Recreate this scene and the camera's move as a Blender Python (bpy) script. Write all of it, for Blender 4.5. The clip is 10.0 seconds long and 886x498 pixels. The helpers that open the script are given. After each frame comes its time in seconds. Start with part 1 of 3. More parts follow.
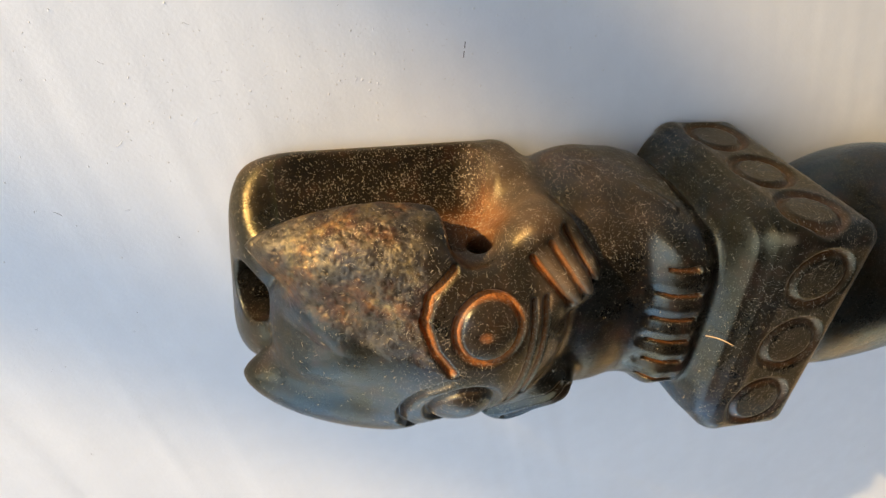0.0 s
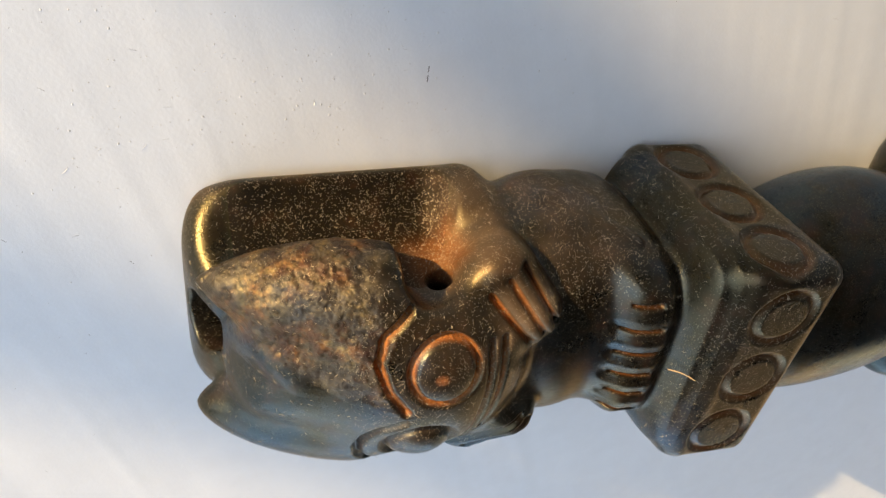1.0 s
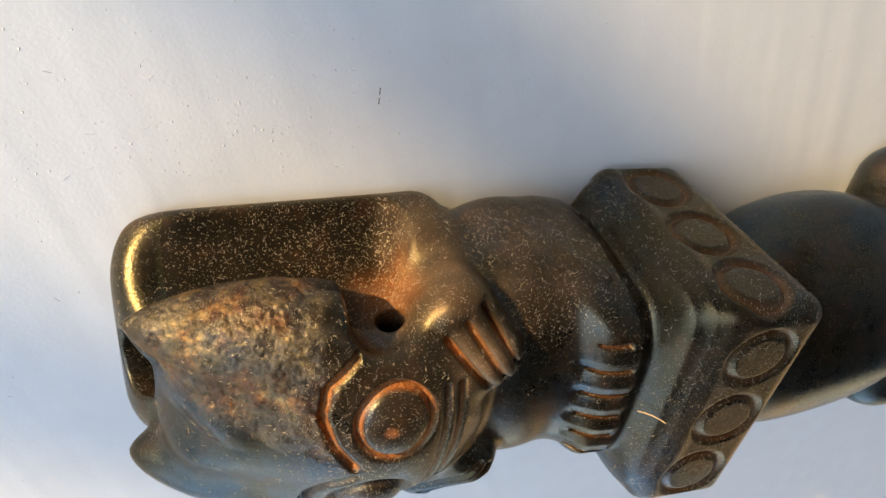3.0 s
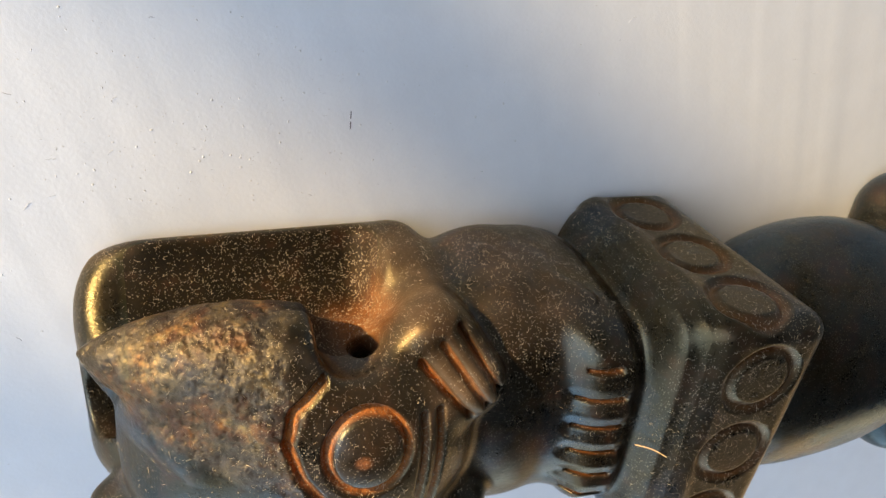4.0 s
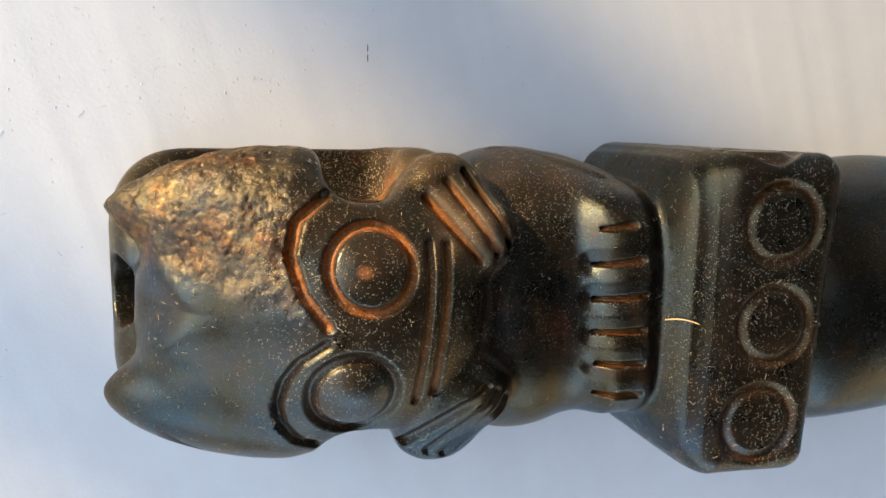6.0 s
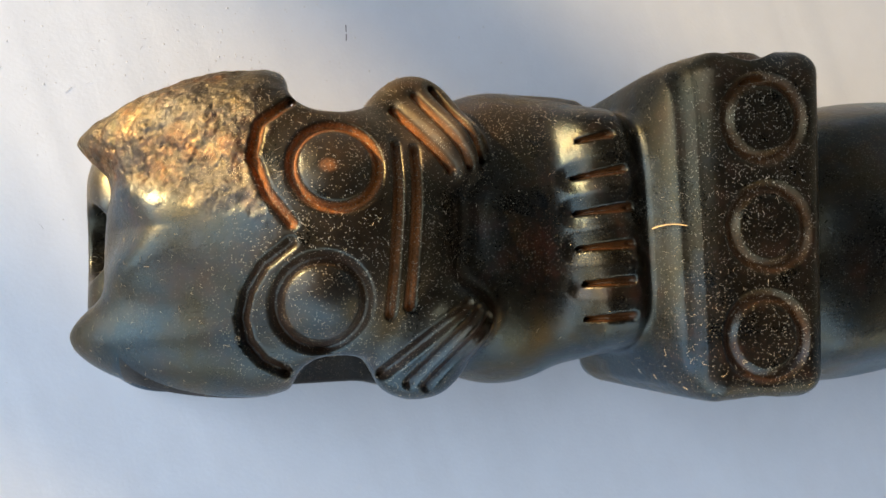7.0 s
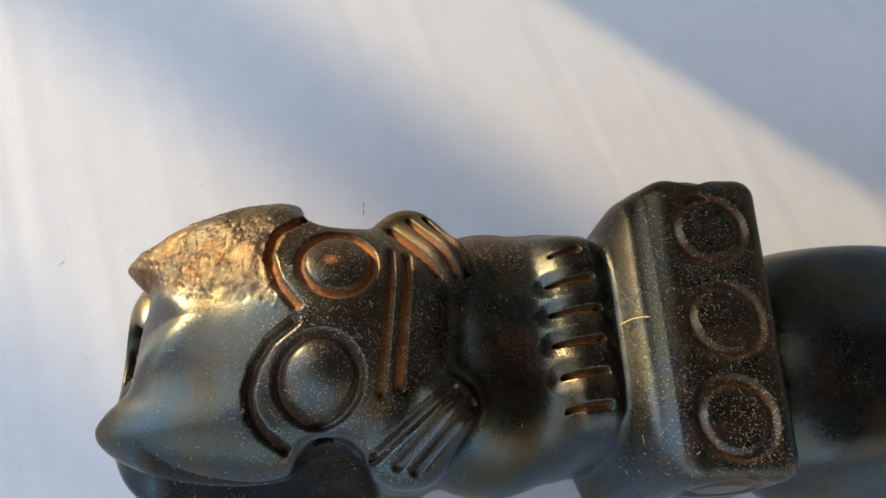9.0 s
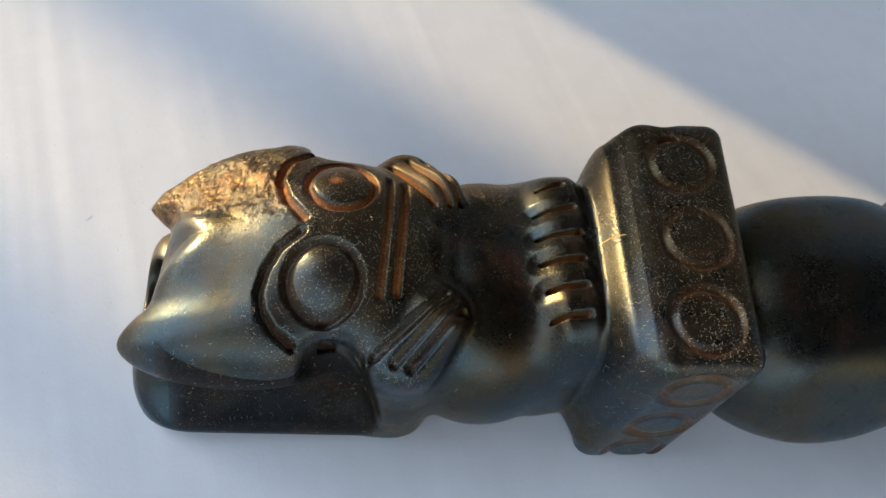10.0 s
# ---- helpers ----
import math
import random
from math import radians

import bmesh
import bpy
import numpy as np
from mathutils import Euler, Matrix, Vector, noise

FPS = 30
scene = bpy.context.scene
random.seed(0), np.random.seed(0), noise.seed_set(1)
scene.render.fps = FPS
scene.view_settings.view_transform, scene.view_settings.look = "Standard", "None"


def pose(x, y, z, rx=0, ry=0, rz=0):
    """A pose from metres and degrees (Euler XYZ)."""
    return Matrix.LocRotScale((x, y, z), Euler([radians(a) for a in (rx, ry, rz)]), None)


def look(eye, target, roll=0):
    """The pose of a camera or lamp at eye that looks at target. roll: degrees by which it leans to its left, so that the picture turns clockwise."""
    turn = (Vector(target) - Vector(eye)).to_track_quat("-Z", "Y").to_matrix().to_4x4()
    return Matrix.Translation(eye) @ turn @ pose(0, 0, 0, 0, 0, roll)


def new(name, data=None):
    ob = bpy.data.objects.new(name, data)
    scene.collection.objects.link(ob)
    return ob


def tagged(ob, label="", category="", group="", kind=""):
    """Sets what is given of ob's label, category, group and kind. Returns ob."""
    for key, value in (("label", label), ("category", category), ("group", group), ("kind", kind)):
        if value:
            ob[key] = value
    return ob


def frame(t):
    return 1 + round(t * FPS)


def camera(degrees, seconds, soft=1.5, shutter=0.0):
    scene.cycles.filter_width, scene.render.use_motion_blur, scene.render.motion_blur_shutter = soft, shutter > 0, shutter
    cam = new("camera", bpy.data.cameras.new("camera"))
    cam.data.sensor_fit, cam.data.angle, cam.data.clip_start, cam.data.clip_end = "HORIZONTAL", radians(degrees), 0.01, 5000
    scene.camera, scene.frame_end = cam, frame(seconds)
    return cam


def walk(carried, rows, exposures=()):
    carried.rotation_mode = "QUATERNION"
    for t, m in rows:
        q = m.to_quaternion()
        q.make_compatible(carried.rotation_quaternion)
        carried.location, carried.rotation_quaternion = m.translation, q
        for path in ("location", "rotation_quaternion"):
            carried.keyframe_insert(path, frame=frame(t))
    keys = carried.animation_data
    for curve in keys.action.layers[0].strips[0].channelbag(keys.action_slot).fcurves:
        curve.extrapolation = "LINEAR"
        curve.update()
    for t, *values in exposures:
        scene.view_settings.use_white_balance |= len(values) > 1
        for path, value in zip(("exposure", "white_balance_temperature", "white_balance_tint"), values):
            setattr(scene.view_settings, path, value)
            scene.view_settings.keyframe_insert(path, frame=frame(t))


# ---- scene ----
EXPOSURES = [(0.0, 0.69, 6500, 10), (2.5, 0.72, 6450, 10), (5.0, 0.81, 6220, 10), (8.0, 0.73, 6240, 10), (10.0, 0.57, 6240, 10)]
cam = camera(58.72, 10.0)
ROWS = [
    (0.0, -0.0386, 0.0878, 0.1256, -35.83, -18.25, 5.79),
    (0.5, -0.0366, 0.0914, 0.1213, -37.64, -18.74, 6.85),
    (1.0, -0.0324, 0.0960, 0.1174, -39.10, -18.55, 7.35),
    (1.5, -0.0281, 0.0975, 0.1155, -40.22, -18.79, 7.79),
    (2.0, -0.0330, 0.1021, 0.1078, -41.26, -19.17, 8.42),
    (2.5, -0.0255, 0.1023, 0.1035, -41.41, -19.59, 8.56),
    (2.7, -0.0253, 0.1006, 0.1049, -41.38, -19.64, 8.62),
    (3.8, -0.0201, 0.0829, 0.1146, -30.29, -20.00, 6.62),
    (4.0, -0.0184, 0.0840, 0.1125, -31.72, -19.86, 6.11),
    (4.5, -0.0165, 0.0682, 0.1186, -24.70, -18.77, 4.53),
    (5.0, -0.0190, 0.0524, 0.1282, -19.20, -17.98, 3.35),
    (5.5, -0.0129, 0.0357, 0.1336, -13.00, -16.52, 1.85),
    (5.7, -0.0121, 0.0308, 0.1363, -11.15, -15.99, 1.56),
    (6.8, -0.0073, 0.0055, 0.1423, -0.16, -12.76, -1.70),
    (7.0, -0.0031, -0.0085, 0.1397, 3.99, -12.49, -2.34),
    (7.5, 0.0003, -0.0135, 0.1400, 9.65, -11.67, -2.77),
    (8.0, -0.0040, -0.0247, 0.1457, 16.17, -10.64, -2.68),
    (8.5, 0.0028, -0.0383, 0.1444, 21.93, -9.49, -2.35),
    (9.0, 0.0034, -0.0412, 0.1487, 25.85, -8.69, -2.09),
    (9.5, 0.0025, -0.0640, 0.1472, 29.71, -8.21, -1.85),
    (10.0, 0.0053, -0.0699, 0.1471, 31.87, -8.11, -1.60),
]
walk(cam, [(t, pose(x, y, z, rx, ry, rz)) for t, x, y, z, rx, ry, rz in ROWS], EXPOSURES)


# ---- light ----
SUN_WAY = Vector((-0.809, 0.588, 0.0))          # towards the sun, in plan
SUN_UP = radians(10.3)
to_sun = Vector((SUN_WAY.x * math.cos(SUN_UP), SUN_WAY.y * math.cos(SUN_UP), math.sin(SUN_UP)))

world = bpy.data.worlds.new("sky")
scene.world = world
world.use_nodes = True
wn = world.node_tree.nodes
sky = wn.new("ShaderNodeTexSky")
sky.sky_type, sky.sun_disc = "NISHITA", False
sky.sun_elevation, sky.sun_rotation = SUN_UP, math.atan2(to_sun.x, to_sun.y)
wn["Background"].inputs["Strength"].default_value = 0.087
world.node_tree.links.new(sky.outputs[0], wn["Background"].inputs["Color"])

sun = new("sun", bpy.data.lights.new("sun", "SUN"))
sun.data.energy, sun.data.angle, sun.data.color = 5.0, radians(0.53), (1.0, 0.71, 0.34)
sun.matrix_world = look(to_sun * 4, (0, 0, 0))

# room axes: U runs from the window into the room, S along the window wall
U, S = Vector((0.809, -0.588, 0)), Vector((0.588, 0.809, 0))
WALL_U, JAMB_S, WIDE = -0.90, 0.1185, 1.38


def room(u, s, z):
    return U * u + S * s + Vector((0, 0, z))


ROOM = Matrix(((U.x, S.x, 0, 0), (U.y, S.y, 0, 0), (0, 0, 1, 0), (0, 0, 0, 1)))

window_light = new("window_light", bpy.data.lights.new("window_light", "AREA"))
window_light.data.shape, window_light.data.size, window_light.data.size_y = "RECTANGLE", WIDE - 0.06, 1.70
window_light.data.energy, window_light.data.color = 15.2, (0.685, 0.81, 1.0)
window_light.matrix_world = look(room(WALL_U - 0.1, JAMB_S - WIDE / 2, 0.90), room(1.0, JAMB_S - WIDE / 2, 0.90))


# the added side opening for fill light: its extent in u, its sill and its head; the head of the main window first
HEAD, BAY_A, BAY_B, BAY_SILL, BAY_HEAD = 1.80, -0.80, 2.30, 0.10, 1.30
# unseen fill lamp, added to brighten the -y side of the table
fill_light = new("side_fill_light", bpy.data.lights.new("side_fill_light", "AREA"))
fill_light.data.shape, fill_light.data.size, fill_light.data.size_y = "RECTANGLE", BAY_B - BAY_A - 0.04, BAY_HEAD - BAY_SILL - 0.06
fill_light.data.energy, fill_light.data.color = 16.0, (0.685, 0.81, 1.0)
fill_light.matrix_world = look(room((BAY_A + BAY_B) / 2, -1.38, (BAY_SILL + BAY_HEAD) / 2), room((BAY_A + BAY_B) / 2, 0.0, (BAY_SILL + BAY_HEAD) / 2))


# ---- materials ----
def material(name):
    m = bpy.data.materials.new(name)
    m.use_nodes = True
    return m, m.node_tree.nodes, m.node_tree.links, m.node_tree.nodes["Principled BSDF"]


def noise_node(n, l, scale, detail=4.0, rough=0.55, coords=None):
    tex = n.new("ShaderNodeTexNoise")
    tex.inputs["Scale"].default_value, tex.inputs["Detail"].default_value, tex.inputs["Roughness"].default_value = scale, detail, rough
    if coords is not None:
        l.new(coords, tex.inputs["Vector"])
    return tex


def ramp(n, l, source, stops):
    r = n.new("ShaderNodeValToRGB")
    while len(r.color_ramp.elements) < len(stops):
        r.color_ramp.elements.new(0.5)
    for e, (p, c) in zip(r.color_ramp.elements, stops):
        e.position, e.color = p, (*c, 1) if len(c) == 3 else c
    l.new(source, r.inputs[0])
    return r


def mix_colour(n, l, fac, a, b):
    m = n.new("ShaderNodeMix")
    m.data_type = "RGBA"
    for value, slot in ((fac, 0), (a, 6), (b, 7)):
        if isinstance(value, (int, float)):
            m.inputs[slot].default_value = value
        elif isinstance(value, tuple):
            m.inputs[slot].default_value = (*value, 1)
        else:
            l.new(value, m.inputs[slot])
    return m.outputs[2]


def calc(n, l, op, a, b=None, clamp=False):
    m = n.new("ShaderNodeMath")
    m.operation, m.use_clamp = op, clamp
    for value, slot in ((a, 0), (b, 1)):
        if value is None:
            continue
        if isinstance(value, (int, float)):
            m.inputs[slot].default_value = value
        else:
            l.new(value, m.inputs[slot])
    return m.outputs[0]


def plain(name, colour, rough=0.6, scale=30.0, spread=0.12, bump=0.1, metal=0.0):
    m, n, l, b = material(name)
    co = n.new("ShaderNodeTexCoord").outputs["Object"]
    big, fine = noise_node(n, l, scale, coords=co), noise_node(n, l, scale * 14, coords=co)
    both = calc(n, l, "ADD", calc(n, l, "MULTIPLY", big.outputs[0], 0.6), calc(n, l, "MULTIPLY", fine.outputs[0], 0.4))
    low, high = tuple(c * (1 - spread) for c in colour), tuple(min(1, c * (1 + spread)) for c in colour)
    l.new(ramp(n, l, both, [(0.3, low), (0.7, high)]).outputs[0], b.inputs["Base Color"])
    b.inputs["Roughness"].default_value, b.inputs["Metallic"].default_value = rough, metal
    bp = n.new("ShaderNodeBump")
    bp.inputs["Strength"].default_value, bp.inputs["Distance"].default_value = bump, 0.2 / scale
    l.new(both, bp.inputs["Height"])
    l.new(bp.outputs[0], b.inputs["Normal"])
    return m


def stone_material():
    """Dark polished stone: black-brown with russet clouds, copper-coloured cuts, dust and painted sunlit warmth."""
    m, n, l, b = material("polished_stone")
    co = n.new("ShaderNodeTexCoord").outputs["Object"]
    cut, worn = n.new("ShaderNodeAttribute"), n.new("ShaderNodeAttribute")
    cut.attribute_name, worn.attribute_name = "cut", "worn"
    clouds, grain = noise_node(n, l, 90, 6, 0.65, co), noise_node(n, l, 3200, 3, 0.75, co)
    red = noise_node(n, l, 160, 5, 0.7, co)
    body = ramp(n, l, clouds.outputs[0], [(0.34, (0.0014, 0.0011, 0.0009)), (0.50, (0.0032, 0.0024, 0.0016)), (0.63, (0.0055, 0.0038, 0.0021)), (0.76, (0.011, 0.007, 0.0033))]).outputs[0]
    body = mix_colour(n, l, ramp(n, l, red.outputs[0], [(0.53, (0, 0, 0)), (0.70, (0.5, 0.5, 0.5))]).outputs[0], body, (0.032, 0.0085, 0.0045))
    # per-vertex mask of dust and of painted sunlit tone
    dust_and_sun = n.new("ShaderNodeAttribute")
    dust_and_sun.attribute_name = "dust_and_sun"
    fleck = ramp(n, l, grain.outputs[0], [(0.64, (0, 0, 0)), (0.73, (1, 1, 1))]).outputs[0]
    fleck = calc(n, l, "MULTIPLY", fleck, calc(n, l, "ADD", 0.05, calc(n, l, "MULTIPLY", dust_and_sun.outputs["Fac"], 1.6), True))
    body = mix_colour(n, l, fleck, body, (0.32, 0.205, 0.08))
    # veil: dust film together with the painted warm brown of sunlit sides
    veil = calc(n, l, "ADD", dust_and_sun.outputs["Fac"], calc(n, l, "MULTIPLY", calc(n, l, "SUBTRACT", red.outputs[0], 0.5), 2.0))
    veil = calc(n, l, "MULTIPLY", calc(n, l, "MULTIPLY", veil, dust_and_sun.outputs["Fac"]), calc(n, l, "ADD", 0.45, grain.outputs[0]), True)
    body = mix_colour(n, l, calc(n, l, "MULTIPLY", veil, 0.9), body, (0.125, 0.076, 0.042))
    patch, tint = noise_node(n, l, 210, 5, 0.64, co), noise_node(n, l, 130, 5, 0.7, co)
    slate = ramp(n, l, patch.outputs[0], [(0.30, (0.016, 0.013, 0.012)), (0.45, (0.048, 0.040, 0.035)), (0.57, (0.085, 0.064, 0.038)), (0.70, (0.27, 0.185, 0.068))]).outputs[0]
    rust = ramp(n, l, patch.outputs[0], [(0.32, (0.026, 0.008, 0.006)), (0.52, (0.070, 0.026, 0.014)), (0.70, (0.28, 0.12, 0.038))]).outputs[0]
    skin = mix_colour(n, l, ramp(n, l, tint.outputs[0], [(0.48, (0, 0, 0)), (0.62, (0.8, 0.8, 0.8))]).outputs[0], slate, rust)
    pits, fine = noise_node(n, l, 760, 5, 0.66, co), noise_node(n, l, 2600, 3, 0.6, co)
    skin = mix_colour(n, l, ramp(n, l, pits.outputs[0], [(0.36, (0.85, 0.85, 0.85)), (0.52, (0, 0, 0))]).outputs[0], skin, (0.018, 0.012, 0.008))
    colour = mix_colour(n, l, worn.outputs["Fac"], body, skin)
    copper = ramp(n, l, grain.outputs[0], [(0.3, (0.13, 0.038, 0.009)), (0.7, (0.50, 0.165, 0.036))])
    left = ramp(n, l, tint.outputs[0], [(0.36, (0.45, 0.45, 0.45)), (0.54, (1, 1, 1))]).outputs[0]
    colour = mix_colour(n, l, calc(n, l, "MULTIPLY", cut.outputs["Fac"], left), colour, copper.outputs[0])
    # dust in two sizes, thinned by a wider noise
    thin = noise_node(n, l, 75, 4, 0.6, co)
    spots = None
    for scale, big, least in ((1600, 0.43, 0.25), (4200, 0.70, 0.28)):
        v = n.new("ShaderNodeTexVoronoi")
        v.inputs["Scale"].default_value = scale
        l.new(co, v.inputs["Vector"])
        size = calc(n, l, "MULTIPLY", calc(n, l, "MULTIPLY", n_random(n, l, v), big), calc(n, l, "ADD", thin.outputs[0], 0.45))
        spot = calc(n, l, "LESS_THAN", v.outputs["Distance"], calc(n, l, "SUBTRACT", size, least))
        spots = spot if spots is None else calc(n, l, "MAXIMUM", spots, spot)
    spots = calc(n, l, "MULTIPLY", spots, calc(n, l, "ADD", 0.05, calc(n, l, "MULTIPLY", dust_and_sun.outputs["Fac"], 3.0), True))
    colour = mix_colour(n, l, calc(n, l, "MULTIPLY", spots, 0.9), colour, (0.46, 0.38, 0.26))
    l.new(colour, b.inputs["Base Color"])
    rough = calc(n, l, "ADD", calc(n, l, "MULTIPLY", grain.outputs[0], 0.12), 0.15)
    rough = calc(n, l, "ADD", rough, calc(n, l, "MULTIPLY", red.outputs[0], 0.16))
    rough = calc(n, l, "ADD", rough, calc(n, l, "MULTIPLY", worn.outputs["Fac"], 0.02))
    rough = calc(n, l, "ADD", rough, calc(n, l, "MULTIPLY", spots, 0.4), True)
    rough = calc(n, l, "ADD", rough, calc(n, l, "MULTIPLY", veil, 0.35))
    rough = calc(n, l, "ADD", rough, calc(n, l, "MULTIPLY", cut.outputs["Fac"], 0.30))
    # the scooped hollows were never polished
    raw = n.new("ShaderNodeAttribute")
    raw.attribute_name = "raw"
    rough = calc(n, l, "ADD", rough, calc(n, l, "MULTIPLY", raw.outputs["Fac"], 0.26), True)
    l.new(rough, b.inputs["Roughness"])
    b.inputs["IOR"].default_value, b.inputs["Coat IOR"].default_value = 1.5, 1.5
    # the lustre runs from bronze to steel blue: sun glints and sky reflections tinted in by zones
    lustre, sky_tint = noise_node(n, l, 55, 4, 0.6, co), n.new("ShaderNodeAttribute")
    sky_tint.attribute_name = "sky_tint"
    zone = calc(n, l, "SUBTRACT", calc(n, l, "ADD", lustre.outputs[0], 0.13), calc(n, l, "MULTIPLY", sky_tint.outputs["Fac"], 0.20))
    l.new(ramp(n, l, zone, [(0.40, (0.76, 0.92, 1.0)), (0.50, (1.0, 0.95, 0.84)), (0.62, (1.0, 0.78, 0.48))]).outputs[0], b.inputs["Specular Tint"])
    # a thin film gives the gloss its bluish and golden tints
    b.inputs["Thin Film IOR"].default_value = 1.53
    film = calc(n, l, "ADD", 150.0, calc(n, l, "MULTIPLY", noise_node(n, l, 48, 4, 0.6, co).outputs[0], 260.0))
    l.new(calc(n, l, "MULTIPLY", film, calc(n, l, "LESS_THAN", raw.outputs["Fac"], 0.3)), b.inputs["Thin Film Thickness"])
    l.new(calc(n, l, "SUBTRACT", 0.5, calc(n, l, "MULTIPLY", raw.outputs["Fac"], 0.36)), b.inputs["Specular IOR Level"])
    # worn polish over it, blotchy and thinner under the dust and the veil
    smear = noise_node(n, l, 210, 6, 0.7, co)
    gloss = ramp(n, l, smear.outputs[0], [(0.42, (0.0, 0.0, 0.0)), (0.66, (0.1, 0.1, 0.1))]).outputs[0]
    l.new(calc(n, l, "MULTIPLY", gloss, calc(n, l, "SUBTRACT", calc(n, l, "SUBTRACT", calc(n, l, "SUBTRACT", 1.0, spots), veil), cut.outputs["Fac"], True)), b.inputs["Coat Weight"])
    l.new(calc(n, l, "ADD", 0.12, calc(n, l, "MULTIPLY", clouds.outputs[0], 0.26)), b.inputs["Coat Roughness"])
    b.inputs["Coat Tint"].default_value = (1.0, 0.9, 0.74, 1)
    l.new(calc(n, l, "MULTIPLY", worn.outputs["Fac"], 0.42), b.inputs["Metallic"])
    amount = calc(n, l, "ADD", 0.10, calc(n, l, "MULTIPLY", worn.outputs["Fac"], 0.45))
    amount = calc(n, l, "ADD", amount, calc(n, l, "MULTIPLY", cut.outputs["Fac"], 0.4))
    bp, bp2, bp3 = n.new("ShaderNodeBump"), n.new("ShaderNodeBump"), n.new("ShaderNodeBump")
    bp.inputs["Distance"].default_value = 0.0006
    l.new(amount, bp.inputs["Strength"])
    crack = n.new("ShaderNodeTexVoronoi")
    crack.inputs["Scale"].default_value = 850
    l.new(mix_colour(n, l, 0.0018, co, pits.outputs["Color"]), crack.inputs["Vector"])
    height = calc(n, l, "ADD", pits.outputs[0], calc(n, l, "MULTIPLY", calc(n, l, "MULTIPLY", crack.outputs["Distance"], worn.outputs["Fac"]), 0.28))
    l.new(height, bp.inputs["Height"])
    bp3.inputs["Distance"].default_value, bp3.inputs["Strength"].default_value = 0.00008, 0.5
    l.new(fine.outputs[0], bp3.inputs["Height"])
    l.new(bp.outputs[0], bp3.inputs["Normal"])
    bp2.inputs["Distance"].default_value, bp2.inputs["Strength"].default_value = 0.0001, 0.6
    l.new(spots, bp2.inputs["Height"])
    l.new(bp3.outputs[0], bp2.inputs["Normal"])
    l.new(bp2.outputs[0], b.inputs["Normal"])
    l.new(bp3.outputs[0], b.inputs["Coat Normal"])
    return m


def n_random(n, l, voronoi):
    s = n.new("ShaderNodeSeparateColor")
    l.new(voronoi.outputs["Color"], s.inputs[0])
    return s.outputs[0]


def paper_material():
    """Matt white sheet with a faint grain and a few grey smudges."""
    m, n, l, b = material("white_sheet")
    co = n.new("ShaderNodeTexCoord").outputs["Object"]
    big, mid, fine = noise_node(n, l, 14, 4, 0.6, co), noise_node(n, l, 140, 4, 0.6, co), noise_node(n, l, 1500, 3, 0.6, co)
    tone = calc(n, l, "ADD", calc(n, l, "MULTIPLY", big.outputs[0], 0.5), calc(n, l, "MULTIPLY", mid.outputs[0], 0.5))
    l.new(ramp(n, l, tone, [(0.3, (0.74, 0.735, 0.73)), (0.7, (0.80, 0.80, 0.80))]).outputs[0], b.inputs["Base Color"])
    b.inputs["Roughness"].default_value = 0.55
    b.inputs["Specular IOR Level"].default_value = 0.35
    bp = n.new("ShaderNodeBump")
    bp.inputs["Distance"].default_value, bp.inputs["Strength"].default_value = 0.0003, 0.10
    l.new(calc(n, l, "ADD", fine.outputs[0], mid.outputs[0]), bp.inputs["Height"])
    # faint ribs left by rolling
    turn = n.new("ShaderNodeMapping")
    turn.vector_type = "TEXTURE"
    turn.inputs["Rotation"].default_value = (0, 0, radians(54.0))
    turn.inputs["Scale"].default_value = (1 / 160, 1 / 7, 1.0)
    l.new(co, turn.inputs["Vector"])
    ribs = noise_node(n, l, 1.0, 1, 0.4, turn.outputs[0])
    bp2 = n.new("ShaderNodeBump")
    bp2.inputs["Distance"].default_value, bp2.inputs["Strength"].default_value = 0.00020, 1.0
    l.new(ribs.outputs[0], bp2.inputs["Height"])
    l.new(bp.outputs[0], bp2.inputs["Normal"])
    l.new(bp2.outputs[0], b.inputs["Normal"])
    return m


STONE, SHEET = stone_material(), paper_material()
PAINT = plain("wall_paint", (0.46, 0.44, 0.42), 0.85, 3.0, 0.05)
CEILING = plain("ceiling_paint", (0.035, 0.032, 0.03), 0.9, 3.0, 0.05)
BOARDS = plain("floor_boards", (0.16, 0.10, 0.06), 0.5, 6.0, 0.25)
FRAME = plain("frame_paint", (0.72, 0.71, 0.68), 0.45, 12.0, 0.05)
FENCE = plain("fence_wood", (0.20, 0.14, 0.09), 0.75, 20.0, 0.25)
SOIL = plain("garden_ground", (0.09, 0.08, 0.05), 0.95, 2.0, 0.35)
CRUMB = plain("dust_pale", (0.74, 0.72, 0.68), 0.85, 900.0, 0.12)
SPECK = plain("dark_grit", (0.10, 0.085, 0.07), 0.8, 900.0, 0.3)
FLUFF = plain("stone_fluff", (0.50, 0.40, 0.26), 0.9, 900.0, 0.2)
LINT = plain("golden_lint", (0.55, 0.33, 0.12), 0.5, 900.0, 0.2)


# ---- building helpers ----
def mesh_object(name, bm, mat, parent=None, label=""):
    data = bpy.data.meshes.new(name)
    bm.to_mesh(data)
    bm.free()
    data.materials.append(mat)
    ob = new(name, data)
    if parent is not None:
        ob.parent = parent
    if label:
        ob["label"] = label
    return ob


